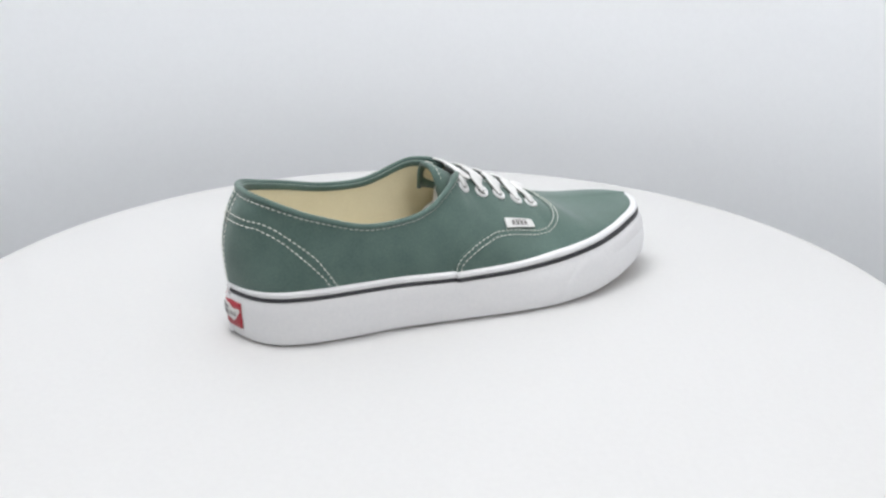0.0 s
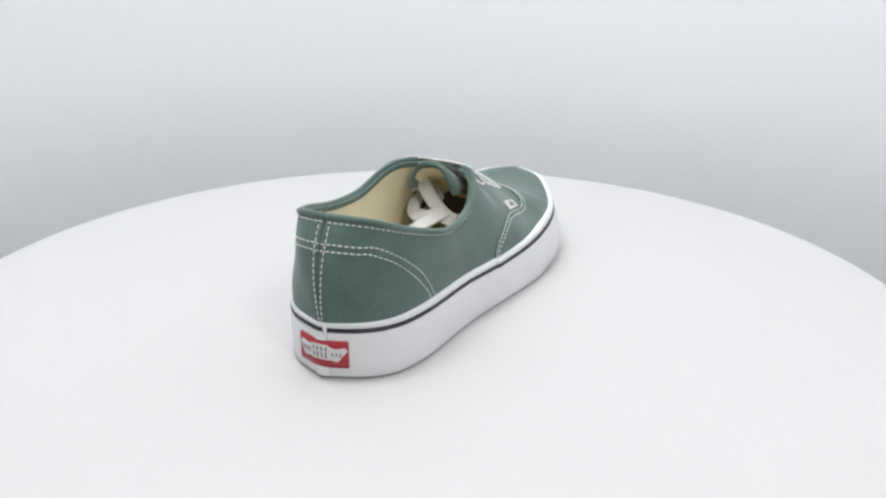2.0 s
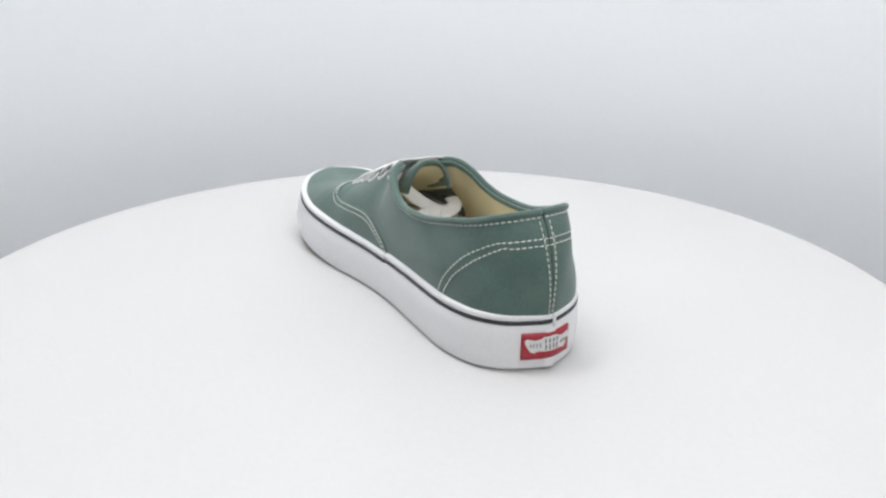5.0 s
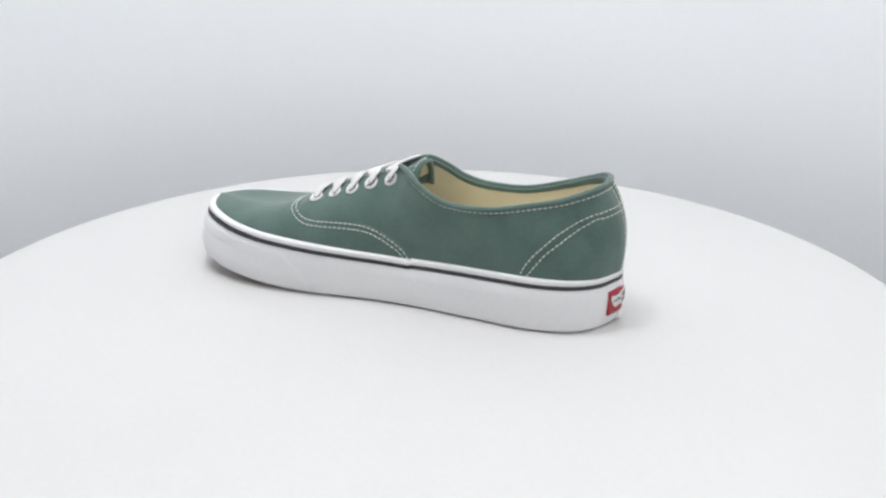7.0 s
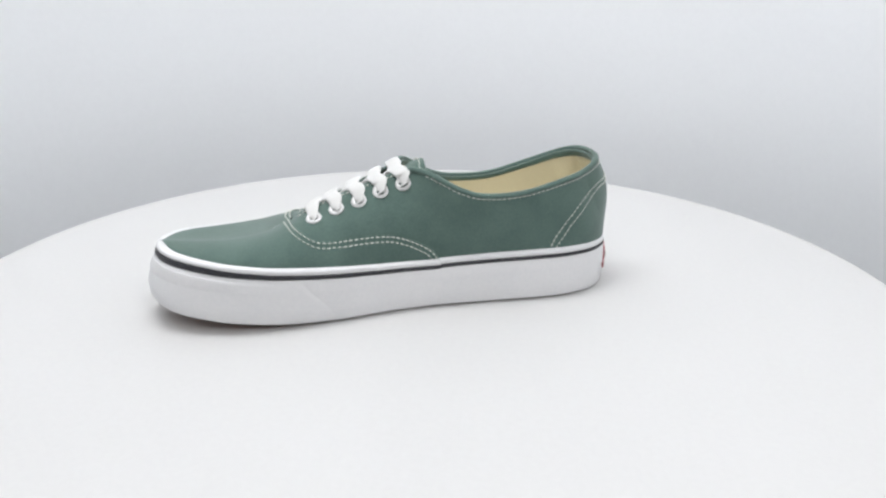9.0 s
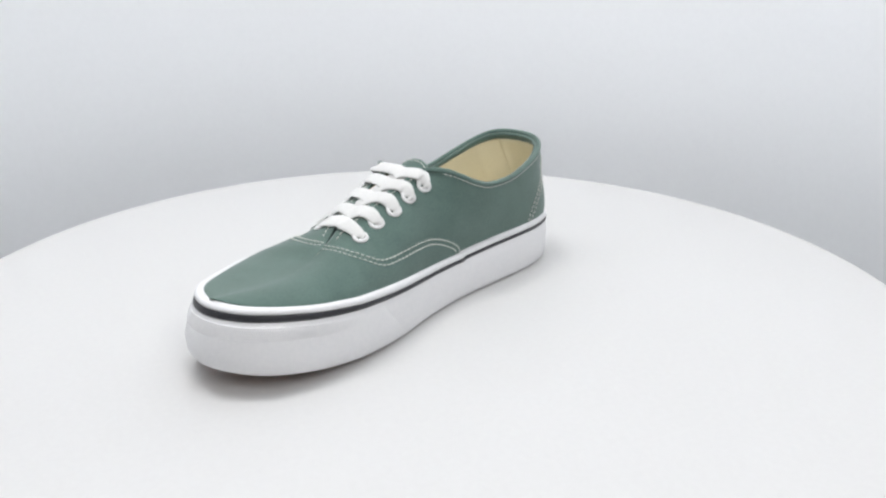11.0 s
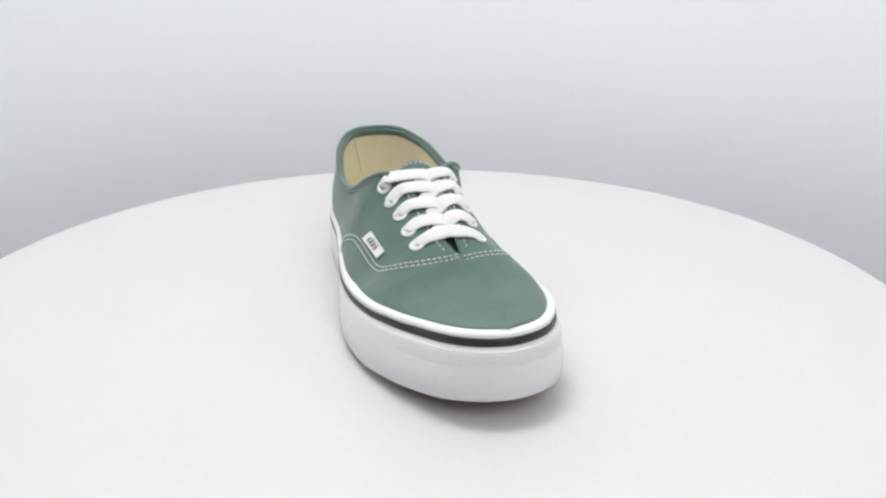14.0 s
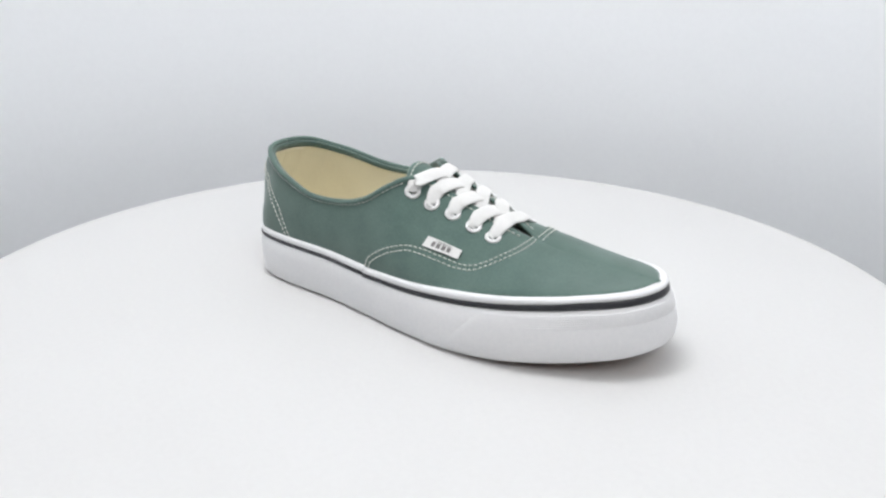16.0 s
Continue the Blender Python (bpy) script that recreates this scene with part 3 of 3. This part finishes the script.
def build_tongue(shoe):
    rows = [(121.5, 79.8), (126.5, 78.0), (134, 74.0), (143, 69.3), (153, 64.7), (165, 59.5), (178, 54.3), (186, 51), (194, 47.5), (200, 45)]
    n, m = 40, 21
    c = spline(np.array(rows, float), np.linspace(0, 1, n))
    verts = []
    for i in range(n):
        f = i / (n - 1)
        w = 17.0 - 3.0 * f
        drop = 5.5 + 13.0 * max(0.0, 1 - 1.4 * f)
        if i < 4:
            w *= (0.80, 0.90, 0.96, 0.99)[i]
        for j in range(m):
            a = 2 * j / (m - 1) - 1
            verts.append(mm((c[i, 0] + 3.0 * a * a * (1 - f), MID + w * a, c[i, 1] - drop * abs(a) ** 2.8)))
    ob = link_mesh("tongue", verts, grid_faces(n, m), CANVAS, shoe, "green canvas tongue")
    so = ob.modifiers.new("thickness", "SOLIDIFY")
    so.thickness, so.offset = 0.0022, 0
    low = [v - np.array([0.0008, 0, 0.0019]) for v in verts[4 * m:]]
    link_mesh("tongue_lining", low, grid_faces(n - 4, m), CREAM, ob, "cream cotton tongue lining")
    p = [(c[2, 0] + 1.2 + 3.0 * a * a, MID + 16 * a, c[2, 1] - 16.5 * abs(a) ** 2.8 + 1.3) for a in np.linspace(-1, 1, 50)]
    stitches("stitching", p, [(0.3, 0, 1)] * 50, ob, 2.2, 0.8)


def build_eyelets_and_laces(shoe):
    for side in (-1, 1):
        for e in EYES[side]:
            (u, v), = uv_near(side, [e])
            p = upper(side, u, v)
            n = upper_normal(side, u, v)
            place = p + n * 0.7
            a = np.cross(n, (1, 0, 0))
            a /= np.linalg.norm(a)
            b = np.cross(n, a)
            verts = []
            for k in range(20):
                t = 2 * math.pi * k / 20
                d = a * math.cos(t) + b * math.sin(t)
                for j in range(8):
                    s = 2 * math.pi * j / 8
                    verts.append(mm(place + d * (3.4 + 1.2 * math.cos(s)) + n * 0.75 * math.sin(s)))
            eyelet = link_mesh("eyelet", verts, grid_faces(20, 8, True, True), EYELET, shoe, "white enamelled metal eyelet")
            if side > 0 and e == EYES[1][4]:
                link_mesh("back_ring", [v - Vector(n * 0.0042) for v in map(Vector, verts)], grid_faces(20, 8, True, True), EYELET, eyelet)
    # flat laces: the lowest runs straight across, the others lie over their stay, cross at the middle and dive under the far one
    def seat(side, k):
        """Eyelet, half way to the stay's edge, and the edge: points and normals on the canvas."""
        (u, v), = uv_near(side, [EYES[side][k]])
        vs = np.array([v, 0.5 * v + 0.49, 0.97])
        return upper(side, np.full(3, u), vs), upper_normal(side, np.full(3, u), vs)

    (p, n), (r, h) = seat(-1, 0), seat(1, 0)
    pts = [p[0] - n[0] * 2, p[0] + n[0] * 1.2, p[1] + n[1] * 2.0, p[2] + n[2] * 1.7 + (-0.5, 0, 0), (p[2] + r[2]) / 2 + (-1, 0, 1.6),
           r[2] + h[2] * 1.7 + (-0.5, 0, 0), r[1] + h[1] * 2.0, r[0] + h[0] * 1.2, r[0] - h[0] * 2]
    ribbon("lace", pts, shoe, 4.7, (0.6, 0.6))
    for k in range(1, 5):
        for side in (1, -1):
            p, n = seat(side, k)
            s = -side
            out = np.array([0, -s, 0])
            pts = [p[0] - n[0] * 2 + out * 0.6, p[0] + n[0] * 1.2 + out * 0.3, p[1] + n[1] * 1.9]
            x, z = p[2, 0], p[2, 2]
            if side < 0:
                pts += [p[2] + n[2] * 1.8 + (1.6, 0, -0.5), (x + 3.8, MID - 2 * s, z + 1.2), (x + 6.2, MID + 4 * s, z - 0.3), (x + 9.0, MID + 8 * s, z - 5.5)]
            else:
                pts += [p[2] + n[2] * 1.2 + (1.6, 0, -0.4), (x + 4.0, MID - 4 * s, z - 0.3), (x + 7.0, MID + 1.5 * s, z - 3.8), (x + 9.5, MID + 5.5 * s, z - 7.5)]
            ribbon("lace", pts, shoe, 4.5, (0.6, 1.0))
    # loose ends tucked into the shoe
    ribbon("lace", [(140, 16, 67), (137, 12.5, 62.5), (134, 8, 57.5), (130, -1, 50), (127, -9, 46), (128, -15, 45.5), (131, -21, 47.5), (138, -22, 50)], shoe, 4.4, face=(-0.75, 0.1, 0.65))
    ribbon("lace", [(127, -4, 48), (125, 6, 46), (128, 14, 45.5), (133, 18, 48), (140, 19.5, 50.5), (147, 18, 53), (150, 15, 54.5), (145, 8, 54), (137, 3, 53)], shoe, 4.4, face=(-0.75, 0.1, 0.65))
    ribbon("lace", [(129, -6, 50), (123, 0, 46), (118, 5, 43), (110, 9, 40), (118, 12, 39)], shoe, 4.4, face=(-0.75, 0.1, 0.65))


def ribbon(name, pts, parent, half, ends=(1.0, 1.0), face=(0.42, 0, 0.9)):
    """A flat lace; ends: how far it is gathered where it passes through an eyelet."""
    p = spline(np.array(pts, float), np.linspace(0, 1, 44))
    width = half * np.interp(np.linspace(0, 1, 44), [0, 0.13, 0.36, 0.64, 0.87, 1], [ends[0], ends[0] + 0.1 * (1 - ends[0]), 1, 1, ends[1] + 0.1 * (1 - ends[1]), ends[1]])
    return tube(name, p, width, LACE, parent, "flat white cotton lace", n=12, flat=0.22, normals=[face] * 44)


def build_tag(shoe):
    corner = [(156, -31.5, 50.6), (176.2, -28.6, 46.2), (176.0, -32, 41.6), (155, -35, 45.2)]
    uv = uv_near(-1, corner)
    c = [upper(-1, a, b) + upper_normal(-1, a, b) * o for (a, b), o in zip(uv, (1.2, 1.3, 1.6, 1.6))]
    n = np.cross(c[1] - c[0], c[3] - c[0])
    n /= np.linalg.norm(n) * (-1 if n[1] > 0 else 1)

    def at(s, t, o):
        p = c[0] * (1 - s) * (1 - t) + c[1] * s * (1 - t) + c[2] * s * t + c[3] * (1 - s) * t
        return mm(p + n * (o + 0.4 * math.sin(math.pi * s)))
    k = 9
    verts = [at(i / (k - 1), j, o) for o in (0.5, -0.5) for i in range(k) for j in (0, 1)]
    f = grid_faces(k, 2)
    faces = f + [tuple(x + 2 * k for x in g) for g in f]
    for i in range(k - 1):
        faces += [(2 * i, 2 * i + 2, 2 * i + 2 + 2 * k, 2 * i + 2 * k), (2 * i + 1, 2 * i + 3, 2 * i + 3 + 2 * k, 2 * i + 1 + 2 * k)]
    faces += [(0, 1, 1 + 2 * k, 2 * k), (2 * k - 2, 2 * k - 1, 4 * k - 1, 4 * k - 2)]
    tag = link_mesh("side_tag", verts, faces, TAG, shoe, "small white woven side tag", smooth=False)
    # plain dark bars in place of its lettering
    for i, (s0, s1) in enumerate(((0.20, 0.30), (0.34, 0.45), (0.49, 0.60), (0.64, 0.74))):
        v = [at(s, t, o) for o in (0.49, 0.62) for s, t in ((s0, 0.3), (s1, 0.3), (s1, 0.78), (s0, 0.78))]
        link_mesh("bar", v, [(0, 1, 2, 3), (4, 5, 6, 7), (0, 1, 5, 4), (1, 2, 6, 5), (2, 3, 7, 6), (3, 0, 4, 7)], INK, tag, smooth=False)
    v = [at(s, t, o) for o in (0.49, 0.62) for s, t in ((0.3, 0.14), (0.74, 0.14), (0.74, 0.22), (0.3, 0.22))]
    link_mesh("bar", v, [(0, 1, 2, 3), (4, 5, 6, 7), (0, 1, 5, 4), (1, 2, 6, 5), (2, 3, 7, 6), (3, 0, 4, 7)], INK, tag, smooth=False)


def build_shoe():
    shoe = tagged(new("sneaker"), "low green canvas sneaker with white laces and white rubber sole", "shoe")
    build_sole(shoe)
    build_upper(shoe)
    build_heel_tape(shoe)
    build_vamp(shoe)
    build_tongue(shoe)
    build_eyelets_and_laces(shoe)
    build_tag(shoe)
    # insole
    verts = []
    qs = np.arange(160) / 80
    for q in qs:
        p, nn = ring(q), ring_normal(q)
        e = p - nn * 10.0
        verts.append(mm((e[0], e[1], fox_top(e[0]) - 4)))
    for q in qs:
        p, nn = ring(q), ring_normal(q)
        e = p - nn * 17.0
        verts.append(mm((e[0], e[1], fox_top(e[0]) - 6)))
    faces = [(i, (i + 1) % 160, 160 + (i + 1) % 160, 160 + i) for i in range(160)] + [tuple(range(160, 320))]
    link_mesh("insole", verts, faces, CREAM, shoe, "cream fabric insole")
    return shoe


build_setting()
turntable = build_turntable()
sneaker = build_shoe()


def motions():
    rows = [(0.5 * k, 18.548 * 0.5 * k) for k in range(33)]
    walk(turntable, [(t, pose(0, 0, 0, 0, 0, a)) for t, a in rows])
    walk(sneaker, [(t, pose(0, 0, 0, 0, 0, 25.995 + a)) for t, a in rows])


motions()
